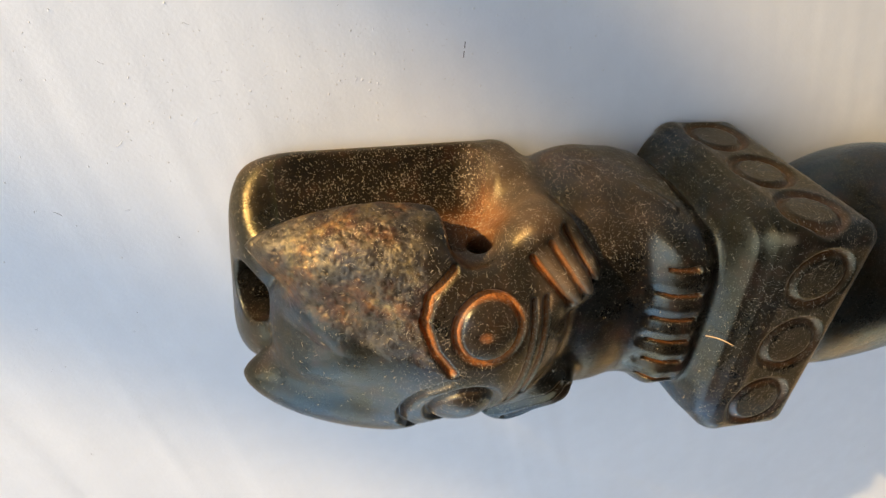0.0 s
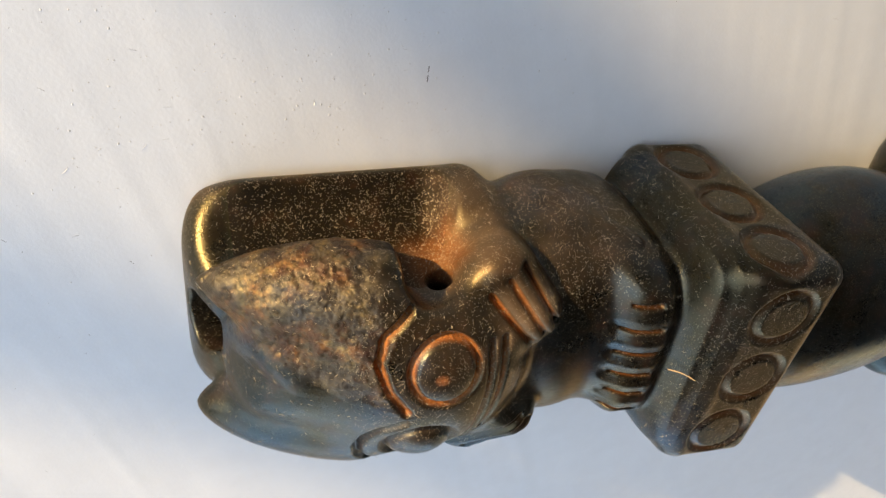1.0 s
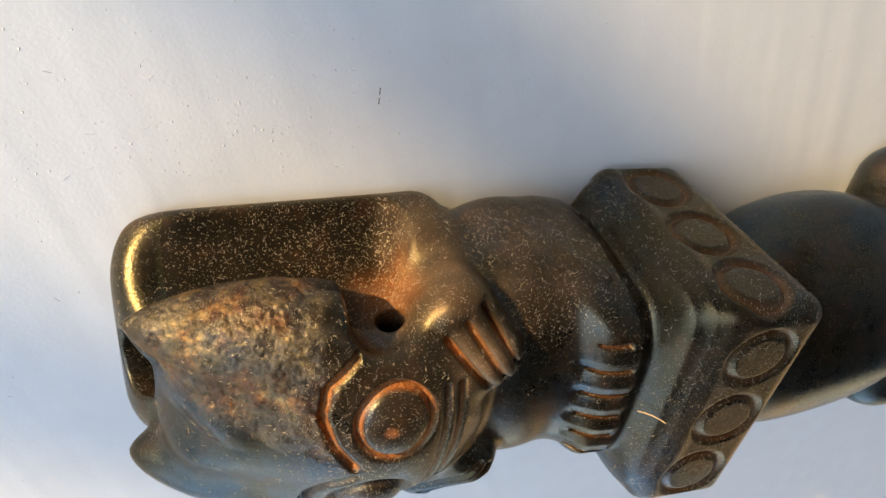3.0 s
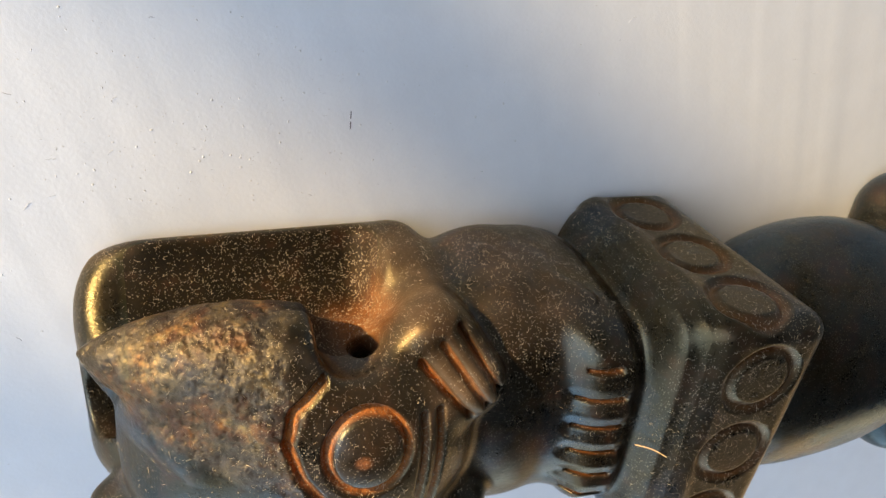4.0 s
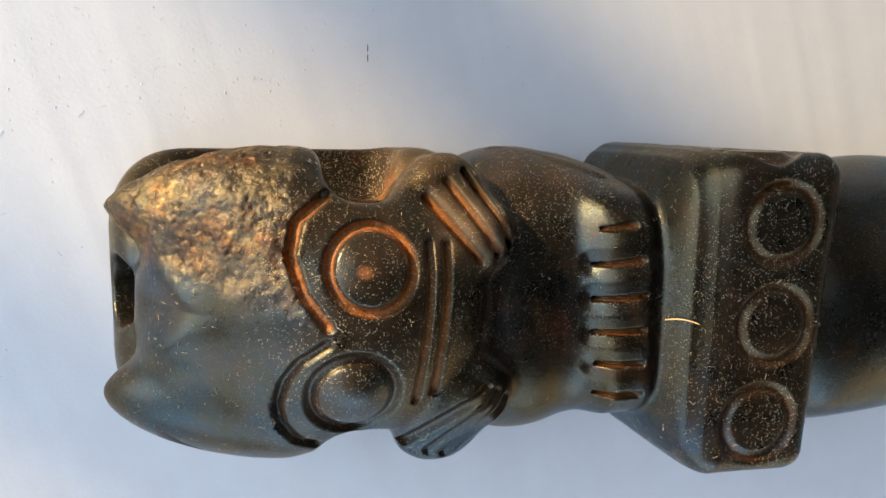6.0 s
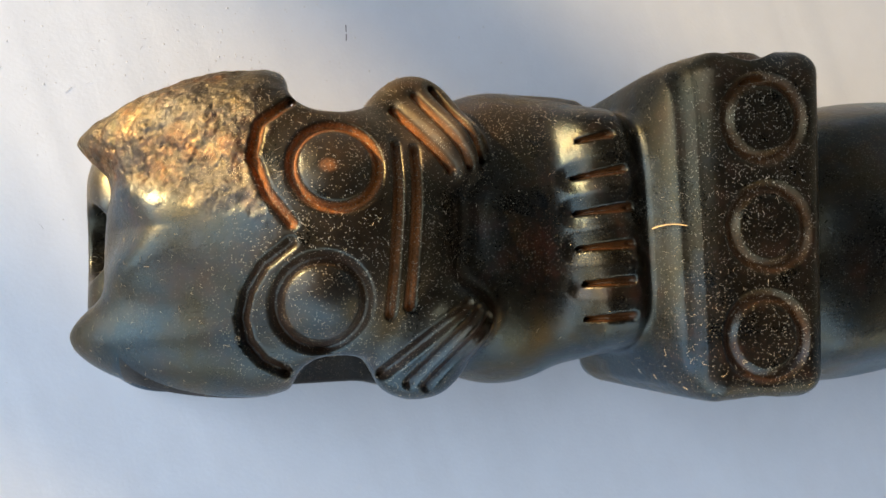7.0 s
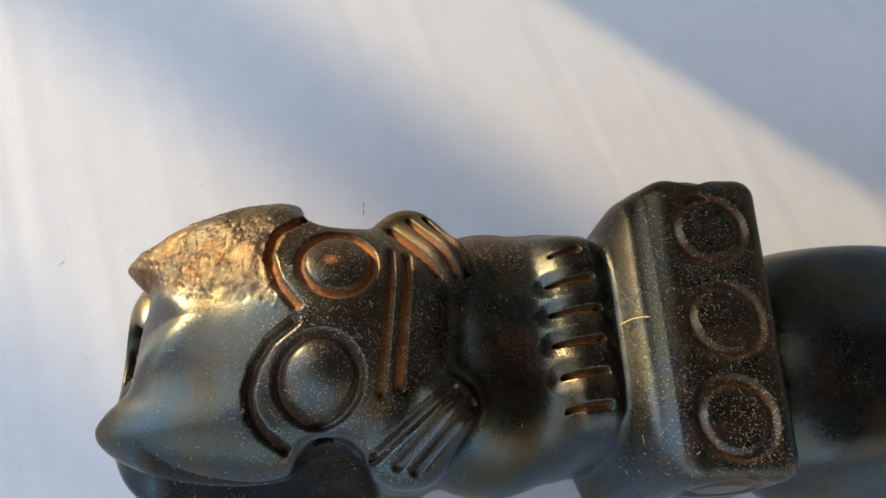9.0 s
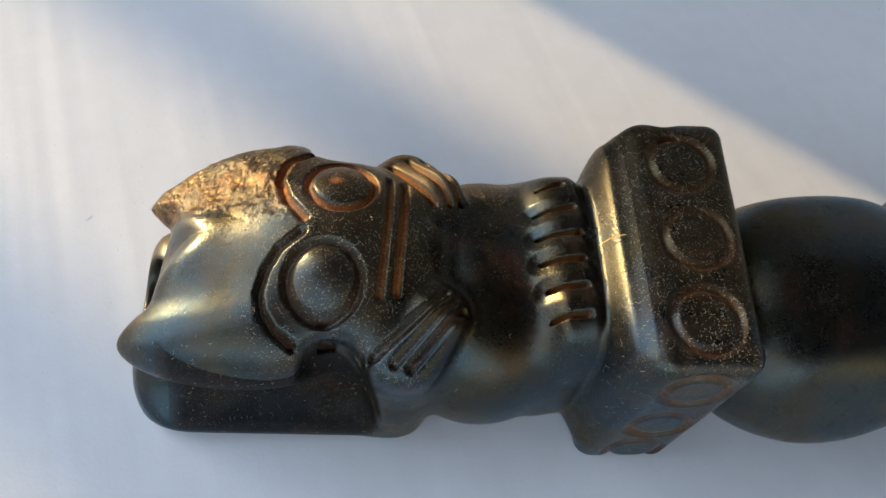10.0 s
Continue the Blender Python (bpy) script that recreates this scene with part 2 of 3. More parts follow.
def add_box(bm, low, high, bevel=0.0):
    made = bmesh.ops.create_cube(bm, size=1.0)
    size, mid = [b - a for a, b in zip(low, high)], [(a + b) / 2 for a, b in zip(low, high)]
    bmesh.ops.transform(bm, matrix=Matrix.LocRotScale(mid, None, size), verts=made["verts"])
    if bevel:
        edges = list({e for v in made["verts"] for e in v.link_edges})
        bmesh.ops.bevel(bm, geom=edges, offset=bevel, segments=3, affect="EDGES", profile=0.5)
    return bm


def room_box(name, low, high, mat, parent=None, bevel=0.0):
    """A box laid out along the room's axes (u, s, z)."""
    bm = add_box(bmesh.new(), low, high, bevel)
    if parent is None:
        bm.transform(ROOM)
    return mesh_object(name, bm, mat, parent)


# ---- the room round the table ----
FLOOR, TOP = -0.74, 1.95
OUT, IN, SIDE_A, SIDE_B = WALL_U - 0.18, 2.6, -1.3, 1.3


def structure(ob, label):
    return tagged(ob, label, "", "", "structure")


structure(room_box("floor", (WALL_U, SIDE_A, FLOOR - 0.1), (IN, SIDE_B, FLOOR), BOARDS), "brown wooden floor of the room")
structure(room_box("ceiling", (OUT, SIDE_A - 0.15, TOP), (IN + 0.15, SIDE_B + 0.15, TOP + 0.15), CEILING), "plain painted ceiling")
structure(room_box("wall_east", (IN, SIDE_A - 0.15, FLOOR - 0.1), (IN + 0.15, SIDE_B + 0.15, TOP), PAINT), "plain painted wall opposite the window")


def side_wall():
    # the opening is added to make room for the fill lamp
    bm = bmesh.new()
    low, high = SIDE_A - 0.15, SIDE_A
    add_box(bm, (WALL_U, low, FLOOR - 0.1), (BAY_A, high, TOP))
    add_box(bm, (BAY_B, low, FLOOR - 0.1), (IN, high, TOP))
    add_box(bm, (BAY_A, low, FLOOR - 0.1), (BAY_B, high, BAY_SILL))
    add_box(bm, (BAY_A, low, BAY_HEAD), (BAY_B, high, TOP))
    bm.transform(ROOM)
    return mesh_object("wall_south", bm, PAINT)


structure(side_wall(), "plain painted side wall with an added long opening for fill light")
structure(room_box("wall_north", (WALL_U, SIDE_B, FLOOR - 0.1), (IN, SIDE_B + 0.15, TOP), PAINT), "plain painted side wall")


def window_wall():
    bm = bmesh.new()
    left, sill = JAMB_S - WIDE, 0.02
    add_box(bm, (OUT, JAMB_S, FLOOR - 0.1), (WALL_U, SIDE_B + 0.15, TOP))
    add_box(bm, (OUT, SIDE_A - 0.15, FLOOR - 0.1), (WALL_U, left, TOP))
    add_box(bm, (OUT, left, FLOOR - 0.1), (WALL_U, JAMB_S, sill))
    add_box(bm, (OUT, left, HEAD), (WALL_U, JAMB_S, TOP))
    bm.transform(ROOM)
    return mesh_object("wall_west", bm, PAINT)


structure(window_wall(), "plain painted wall with a wide window opening")



def window():
    root = new("window_1")
    root.matrix_world = ROOM
    u0, u1, left, sill = OUT + 0.03, OUT + 0.09, JAMB_S - WIDE, 0.02
    room_box("window_sill", (OUT - 0.04, left, sill), (WALL_U + 0.03, JAMB_S - 0.002, sill + 0.02), FRAME, root, 0.004)
    for low, high in (((u0, left + 0.002, sill + 0.022), (u1, left + 0.05, HEAD - 0.002)), ((u0, left + 0.052, HEAD - 0.05), (u1, JAMB_S - 0.002, HEAD - 0.002))):
        room_box("window_frame", low, high, FRAME, root, 0.004)
    return structure(root, "white painted window frame standing open to the garden")


window()


def fill_opening():
    # frame for the added, unseen opening of the fill lamp
    root = new("fill_opening_frame")
    root.matrix_world = ROOM
    s0, s1, low, high = SIDE_A - 0.06, SIDE_A - 0.02, BAY_SILL + 0.02, BAY_HEAD - 0.002
    room_box("window_sill", (BAY_A + 0.002, SIDE_A - 0.06, BAY_SILL + 0.002), (BAY_B - 0.002, SIDE_A + 0.03, low - 0.002), FRAME, root, 0.003)
    for u in (BAY_A + 0.002, BAY_B - 0.032):
        room_box("window_frame", (u, s0, low), (u + 0.03, s1, high), FRAME, root, 0.003)
    for k in (1, 2):
        u = BAY_A + (BAY_B - BAY_A) * k / 3
        room_box("mullion", (u - 0.018, s0, low), (u + 0.018, s1, high), FRAME, root, 0.003)
    return structure(root, "white painted frame of an added, unseen side opening for fill light")


fill_opening()


# ---- outside ----
def garden_ground():
    bm = add_box(bmesh.new(), (-60, -60, FLOOR - 0.55), (60, 60, FLOOR - 0.45))
    return structure(mesh_object("ground", bm, SOIL), "bare brown garden ground outside the window")


garden_ground()


def fence():
    """Upright pickets whose shadows fall across the table."""
    root = new("picket_fence")
    root.matrix_world = ROOM @ Matrix.Translation((-3.0, 0, 0))
    low, high, pitch, wide = FLOOR - 0.45, 1.05, 0.0905, 0.037
    first = add_box(bmesh.new(), (-0.010, -wide / 2, low), (0.010, wide / 2, high), 0.003)
    one = mesh_object("picket", first, FENCE, root)
    one.location.y = 0.052
    for k in range(-14, 12):
        if k:
            again = new("picket", one.data)
            again.parent, again.location = root, (0, 0.052 + pitch * k, 0)
    for z in (-0.55, 0.10):
        room_box("rail", (-0.055, -1.35, z), (-0.012, 1.15, z + 0.07), FENCE, root, 0.003)
    return tagged(root, "brown wooden picket fence standing outside the window", "fence")


fence()


# ---- table ----
def table():
    root = new("table")
    root.matrix_world = ROOM
    room_box("tabletop", (-0.46, -0.75, -0.026), (0.42, 0.55, 0.0), SHEET, root, 0.003)
    for u in (-0.40, 0.36):
        for s in (-0.68, 0.48):
            room_box("leg", (u - 0.025, s - 0.025, FLOOR), (u + 0.025, s + 0.025, -0.026), FRAME, root, 0.003)
    return tagged(root, "matt white table with light dust on its smooth top", "table")


table()


# ---- the carved stone figure: one solid, worked in millimetres ----
def smin(a, b, k):
    h = np.maximum(k - np.abs(a - b), 0) / k
    return np.minimum(a, b) - h * h * k * 0.25


def smax(a, b, k):
    return -smin(-a, -b, k)


def rbox(x, y, z, c, half, r):
    q = [np.abs(v - m) - (h - r) for v, m, h in zip((x, y, z), c, half)]
    out = np.sqrt(sum(np.maximum(v, 0) ** 2 for v in q))
    return out + np.minimum(np.maximum(np.maximum(q[0], q[1]), q[2]), 0) - r


def ellipsoid(x, y, z, c, semi):
    p = [(v - m) / s for v, m, s in zip((x, y, z), c, semi)]
    k0 = np.sqrt(sum(v * v for v in p))
    k1 = np.sqrt(sum((v / s) ** 2 for v, s in zip(p, semi))) + 1e-6
    return k0 * (k0 - 1) / k1


def capsule(x, y, z, a, b, ra, rb):
    a, b = np.array(a, float), np.array(b, float)
    d = b - a
    t = np.clip(((x - a[0]) * d[0] + (y - a[1]) * d[1] + (z - a[2]) * d[2]) / (d @ d), 0, 1)
    return np.sqrt((x - a[0] - t * d[0]) ** 2 + (y - a[1] - t * d[1]) ** 2 + (z - a[2] - t * d[2]) ** 2) - (ra + (rb - ra) * t)


def horn(x, y, z, tip, base, r, flat=1.0, blunt=0.70):
    """A pointed, swelling form from tip to base, ending round."""
    a, b = np.array(tip, float), np.array(base, float)
    d = b - a
    t = ((x - a[0]) * d[0] + (y - a[1]) * d[1] + (z - a[2]) * d[2]) / (d @ d)
    tc = np.clip(t, 0.0, 1.0)
    off = np.sqrt((x - a[0] - tc * d[0]) ** 2 + (y - a[1] - tc * d[1]) ** 2 + ((z - a[2] - tc * d[2]) * flat) ** 2)
    return (off - r * np.maximum(1 - (1 - tc) ** 1.8, 0.0) ** blunt) * 0.82


def stroke(u, v, points):
    """Distance in a plane to a chain of straight strokes."""
    best = None
    for (ax, ay), (bx, by) in zip(points, points[1:]):
        dx, dy = bx - ax, by - ay
        t = np.clip(((u - ax) * dx + (v - ay) * dy) / (dx * dx + dy * dy), 0, 1)
        d = np.hypot(u - ax - t * dx, v - ay - t * dy)
        best = d if best is None else np.minimum(best, d)
    return best


def groove(d, width):
    return np.maximum(1 - (d / width) ** 1.25, 0) ** 1.1


def barrel(x, y, z, x0, x1, mid_z, semi_y, semi_z, r, power=4.0):
    """A length of rounded-square bar along x."""
    k = (np.abs(y / semi_y) ** power + np.abs((z - mid_z) / semi_z) ** power) ** (1 / power)
    across = (k - 1) * min(semi_y, semi_z)
    along = np.abs(x - (x0 + x1) / 2) - (x1 - x0) / 2
    qa, qb = across + r, along + r
    return np.minimum(np.maximum(qa, qb), 0) + np.sqrt(np.maximum(qa, 0) ** 2 + np.maximum(qb, 0) ** 2) - r


def figure_solid(x, y, z):
    ya = np.abs(y)
    zh = z - 0.07 * y                                     # the head sits a little askew
    # slab at the back, its corners rounded in plan
    slab = rbox(x, y, z, (-4.1, 0.6, 9.0), (27.9, 23.6, 9.0), 6.0)
    plan = rbox(x, y, z * 0, (-1.7, 0.6, 0), (29.9, 23.6, 40.0), 14.0)
    slab = smax(slab, plan, 2.0)
    end = smax((z - 34.0 - 1.47 * (x + 17.0) - 0.04 * y) * 0.56, (z - 20.0 - 3.0 * (x + 28.2) - 0.04 * y) * 0.32, 3.0)
    slab = smax(slab, end, 4.0)
    # face and the two lobes over it
    face = ellipsoid(x, y, zh, (6.0, 0.4, 26.5), (20.0, 19.5, 14.6))
    lobe_a = horn(x, y, z, (-29.6, 15.4, 18.8), (-3.6, 12.7, 27.2), 11.6, 1.28, 0.80)
    lobe_b = horn(x, y, z, (-30.6, -12.2, 18.2), (-5.0, -11.0, 25.4), 10.4, 1.08, 0.60)
    bridge = ellipsoid(x, y, z, (-3.0, 1.0, 22.0), (25.0, 14.0, 14.0))
    head = smin(smin(smin(face, lobe_a, 4.0), lobe_b, 4.0), bridge, 3.5)
    # the sloping notch between the two tips
    wing = np.where(y > 2.3, 0.84, 0.72)
    notch = smax(-end, (np.abs(y - 2.3) + wing * (x + 17.0)) * 0.77, 6.0)
    head = smax(head, -notch, 4.0)
    core = rbox(x, y, z, (0.0, 0, 17.0), (18.0, 13.0, 9.5), 6.0)
    back = smin(slab, core, 4.0)
    back = smax(back, (-x - 33.0 + 0.012 * np.maximum(ya - 6, 0) ** 1.8) * 0.9, 4.0)
    back = smax(back, -0.50 * x + 0.63 * ya + 0.60 * z - 31.2, 5.0)
    # arms: walls at the end of the hollows, leaning in towards the hands
    yb = np.abs(y - 0.5)
    arm = smax(yb - 23.1 + 0.06 * np.maximum(z - 12, 0) + 0.11 * np.maximum(6 - z, 0) ** 2, (x - 23.2 - 0.02 * (z - 15)) * 0.9 + 0.05 * np.maximum(yb - 16, 0) ** 1.5, 4.5)
    arm = smax(arm, smax(8.0 - x, z - 30.5, 2.5), 3.0)
    arm = smax(arm, (yb - x - np.where(y > 0, 5.2, 9.0)) * 0.7, 2.5)
    back = smin(back, arm, 2.0)
    # hollow scooped out of both sides under the lobes, ending in a round wall at the arm
    wall = 13.8 - 0.22 * np.maximum(z - 9.0, 0) - 0.012 * np.maximum(z - 9.0, 0) ** 2
    qa, qb = np.hypot(ya - 30.0, (z - 19.5) * np.where(z < 19.5, 1.03, 0.8)) - 16.8 + 4.5, x - wall + 4.5
    hollow = np.minimum(np.maximum(qa, qb), 0) + np.hypot(np.maximum(qa, 0), np.maximum(qb, 0)) - 4.5
    back = smax(back, -hollow, 2.0)
    d = smax(smin(back, head, 1.6), -notch, 2.5)
    fist = capsule(x, np.abs(y - 0.4), z, (17.2, 17.2, 28.4), (22.5, 12, 32.5), 5.2, 5.0)
    d = smin(d, fist, 4.0)
    # body, cuff, neck
    zb = z - 13.5
    across = (np.abs((y - 1.4) / 22.9) ** 2.5 + np.abs(zb / np.where(zb > 0, 20.0, 15.5)) ** 2.5) ** 0.4
    body = (np.sqrt(across ** 2 + ((x - 33.0) / 20.5) ** 2) - 1) * 17.0
    belly = ellipsoid(x, y, z, (32.0, -1.5, 17.0), (17.0, 20.0, 16.6))
    body = smin(body, belly, 4.0)
    bow = x - 0.007 * np.minimum(y - 2, 0) ** 2
    k = np.clip((bow - 40.3) / 7.0, 0, 1)
    cuff = barrel(bow, y - 1.2, 18.0 + (z - 18.0) / (0.94 + 0.12 * k), 40.5, 47.8, 18.0, 18.4, 19.8, 2.0)
    cuff = smax(cuff, (np.abs(y - 1.8) - 17.6 - 0.35 * np.maximum(30 - z, 0)) * 0.8, 3.5)
    # the neck flares out to the collar
    k = np.clip((x - 49.2) / 3.6, 0, 1)
    k = 0.62 * k * k * (3 - 2 * k) + 0.38 * np.clip((x - 50.2) / 4.8, 0, 1)
    flare = barrel(x, (y - 0.5) / (1 + 0.305 * k), 19.5 + (z - 19.5) / (1 + np.where(z > 19.5, 0.275, 0.02) * k), 43.0, 58.0, 18.7, 18.4, 18.7, 1.2, 4.0 + 3.5 * k)
    lean = x + 0.03 * (40 - z) - 0.03 * y
    collar = rbox(lean, y, z - 0.07 * (x - 64) - 0.035 * y, (64.2, 0, 22.0), (9.3, 24.5, 22.2), 3.6)
    trunk = smin(body, cuff, 7.0)
    trunk = smin(trunk, smax(flare, 2.0 - z, 4.0), 2.0)
    trunk = smin(trunk, collar, 2.5)
    d = smin(d, trunk, 2.6)
    # gaps between the lobes and the arms
    mid = 5.6 + 0.34 * np.clip(25 - z, 0, 18)
    qa, qb = np.hypot(ya - 37.5, z - 26.0) - np.where(y > 0, 22.0, 22.4) + 4.6, np.abs(x - mid) - 5.2 + 4.6
    slot = np.minimum(np.maximum(qa, qb), 0) + np.sqrt(np.maximum(qa, 0) ** 2 + np.maximum(qb, 0) ** 2) - 4.6
    d = smax(d, -slot, 1.8)
    d = smax(d, -capsule(x, y, z, (8.0, 19, 26.6), (8.8, 9.0, 24.5), 2.3, 2.2), 0.6)
    # bore in the end of the slab
    d = smax(d, -capsule(x, y, z, (-40, 1.7, 15.2), (-12, 1.9, 10), 6.0, 5.2), 0.9)
    # bulb and the low wide foot behind it
    yc = y + 1.2 - 0.10 * (x - 100)
    bulb = ellipsoid(x, yc, z, (97.5, 0.0, 20.5), (29.5, 25.2, 21.4))
    for turn, reach in ((0.35, 23.4), (1.15, 21.2), (2.0, 20.4), (2.75, 21.6)):
        bulb = smax(bulb, yc * math.cos(turn) + (z - 20.5) * math.sin(turn) - reach, 3.0)
    d = smin(d, bulb, 1.0)
    d = smin(d, rbox(x, y, z, (136.5, -1, 17.0), (17.0, 29.0, 17.0), 9.5), 4.0)
    # domed eyes
    for ex, ey, high in ((5.7, 8.7, 0.8), (3.6, -8.7, 1.5)):
        d = d - high * np.maximum(1 - ((x - ex) ** 2 + (y - ey) ** 2) / 25.0, 0) * (z > 26)
    # carved lines: chain of strokes or ring, width, depth, copper in the cut, widening along its length
    cut = np.zeros_like(d)
    # copper kept low on the -y eye, brow and fingers to paint their shade
    rings = [(5.7, 8.7, 5.55, 0.95, 1.3, 1.0), (3.6, -8.7, 5.75, 1.1, 1.2, 0.08)]
    rings += [(cx, cy, 5.5, 1.25, 0.85, 0.10) for cx, cy in ((64.3, 14.3), (64.5, -0.7), (63.4, -15.7))]
    chains = [
        (((0.3, 18.0), (-3.6, 14.7), (-4.6, 10.4), (-3.0, 5.5), (0, 1.4)), 0.95, 1.3, 1.0),
        (((-0.2, -1.0), (-3.6, -3.6), (-5.6, -6.8), (-6.4, -10.2), (-5.8, -13.3), (-3.9, -15.9), (-1.0, -17.6)), 1.0, 1.2, 0.08),
        (((13.9, 11.6), (13.8, 6), (13.2, -1), (12.5, -10.5)), 0.9, 1.1, 0.5),
        (((16.6, 11.3), (16.4, 5), (15.8, -1), (15.2, -9.5)), 0.95, 1.15, 0.8),
    ]
    fingers = (((14.5, 17.4), (21.7, 8.8), 0.9), ((17.6, 19.6), (24.6, 9.5), 0.55), ((20.4, 21.0), (26.8, 10.6), 0.55))
    chains += [((p, q), 0.78, 1.0, copper) for p, q, copper in fingers]
    chains += [((p, q), 1.7, 0.4, 0.0) for p, q, copper in fingers]
    chains += [((p, q), 1.15, 1.0, 0.06) for p, q in (((12.2, -18.6), (23.2, -9.6)), ((15.6, -20.0), (24.7, -10.6)), ((18.0, -20.6), (26.2, -11.8)))]
    teeth = [((40.6, 12.9), (44.8, 13.6)), ((39.9, 7.6), (46.2, 8.5)), ((39.8, 2.5), (46.9, 3.1)), ((40.0, -2.5), (46.8, -2.1)), ((40.9, -7.5), (46.8, -7.2)), ((41.4, -12.5), (47.0, -12.2))]
    top = np.nonzero((z > 24.5) & (d > -2.0) & (d < 3.0) & (x < 74))
    if len(top[0]):
        u, v = x[top], y[top]
        far_left, far_right = u.min() - 2, u.max() + 2
        jobs = [(lambda c=c: np.abs(np.hypot(u - c[0], v - c[1]) - c[2]), *c[3:], c[0] - c[2], c[0] + c[2]) for c in rings]
        jobs += [(lambda c=c: stroke(u, v, c[0]), *c[1:], min(p[0] for p in c[0]), max(p[0] for p in c[0])) for c in chains]
        jobs += [(lambda c=c: stroke(u, v, c) / (0.50 + 0.58 * np.clip((u - 40) / 5, 0, 1)), 0.70, 1.1, 0.36, c[0][0], c[1][0]) for c in teeth]
        jobs += [(lambda c=c: stroke(u, v, c), 2.4, 0.5, 0.0, c[0][0], c[1][0]) for c in teeth[1:-1]]
        sunk, stain = np.zeros_like(u), np.zeros_like(u)
        for dist, width, depth, copper, first, last in jobs:
            if last > far_left and first < far_right:
                g = groove(dist(), width)
                sunk += g * depth
                stain = np.maximum(stain, np.clip((g - 0.18) / 0.45, 0, 1) * copper)
        d[top] += sunk
        cut[top] = stain
    # a reddish fleck in one eye
    cut = np.maximum(cut, 0.7 * np.clip(1.4 - np.hypot(x - 4.7, (y - 8.6) * 1.3), 0, 1) * (z > 30))
    # reddish stone in the hollow beside one arm, with the orange bounced light painted in
    cut = np.maximum(cut, 0.42 * np.exp(-(((x - 9.5) / 4.5) ** 4 + ((y - 17.0) / 4.5) ** 4 + ((z - 20.0) / 6.5) ** 4)))
    # crease along the hip
    d = d - 0.7 * groove(capsule(x, y, z, (30.0, 23.0, 15.5), (43.5, 20.3, 27.2), 0, 0), 1.7)
    for zs, where in (((38.0, 24.2, 9.9), y > 19), ((34.9, 19.2, 5.6), y < -19)):
        for zz in zs:
            g = groove(np.abs(np.hypot(x - 63.4, z - zz) - 5.3), 1.3) * where
            d = d + g * 0.85
            cut = np.maximum(cut, g * 0.25)
    raw = np.clip(1.25 - hollow / 0.9, 0, 1) * np.clip((x + 24) / 4, 0, 1) * (z < 27)
    return d, cut, raw


def surface(field, origin, h):
    """Surface nets: the zero surface of a field on a grid, as points and quads."""
    nx, ny, nz = field.shape
    inside = field < 0
    corner = [(i, j, k) for i in (0, 1) for j in (0, 1) for k in (0, 1)]

    def part_of(a, c):
        return a[c[0]:nx - 1 + c[0], c[1]:ny - 1 + c[1], c[2]:nz - 1 + c[2]]

    count = sum(part_of(inside, c).astype(np.int8) for c in corner)
    cells = np.argwhere((count > 0) & (count < 8))
    index = np.full((nx - 1, ny - 1, nz - 1), -1, np.int32)
    index[tuple(cells.T)] = np.arange(len(cells))
    total, weight = np.zeros((len(cells), 3)), np.zeros(len(cells))
    for a in corner:
        for axis in range(3):
            if a[axis]:
                continue
            b = tuple(v + (i == axis) for i, v in enumerate(a))
            fa, fb = field[tuple((cells + a).T)], field[tuple((cells + b).T)]
            hit = (fa < 0) != (fb < 0)
            t = np.where(hit, fa / np.where(hit, fa - fb, 1), 0)
            place = np.array(a, float) + t[:, None] * (np.arange(3) == axis)
            total += place * hit[:, None]
            weight += hit
    points = (cells + total / weight[:, None]) * h + origin
    quads = []
    for axis in range(3):
        o1, o2 = [(i == (axis + 1) % 3) * 1 for i in range(3)], [(i == (axis + 2) % 3) * 1 for i in range(3)]
        low = [slice(1, n - 1) for n in (nx, ny, nz)]
        low[axis] = slice(0, (nx, ny, nz)[axis] - 1)
        high = list(low)
        high[axis] = slice(1, (nx, ny, nz)[axis])
        a, b = inside[tuple(low)], inside[tuple(high)]
        for flip, mask in ((False, a & ~b), (True, b & ~a)):
            e = np.argwhere(mask) + [s.start for s in low]
            o1a, o2a = np.array(o1), np.array(o2)
            ring = [index[tuple((e - q).T)] for q in (o1a * 0, o1a, o1a + o2a, o2a)]
            quads.append(np.stack(ring[::-1] if flip else ring, 1))
    return points, np.concatenate(quads)


def trilinear(field, p):
    i = np.clip(np.floor(p).astype(int), 0, np.array(field.shape) - 2)
    f = p - i
    value = 0
    for c in ((a, b, g) for a in (0, 1) for b in (0, 1) for g in (0, 1)):
        w = np.prod([f[:, k] if c[k] else 1 - f[:, k] for k in range(3)], axis=0)
        value = value + w * field[tuple((i + c).T)]
    return value


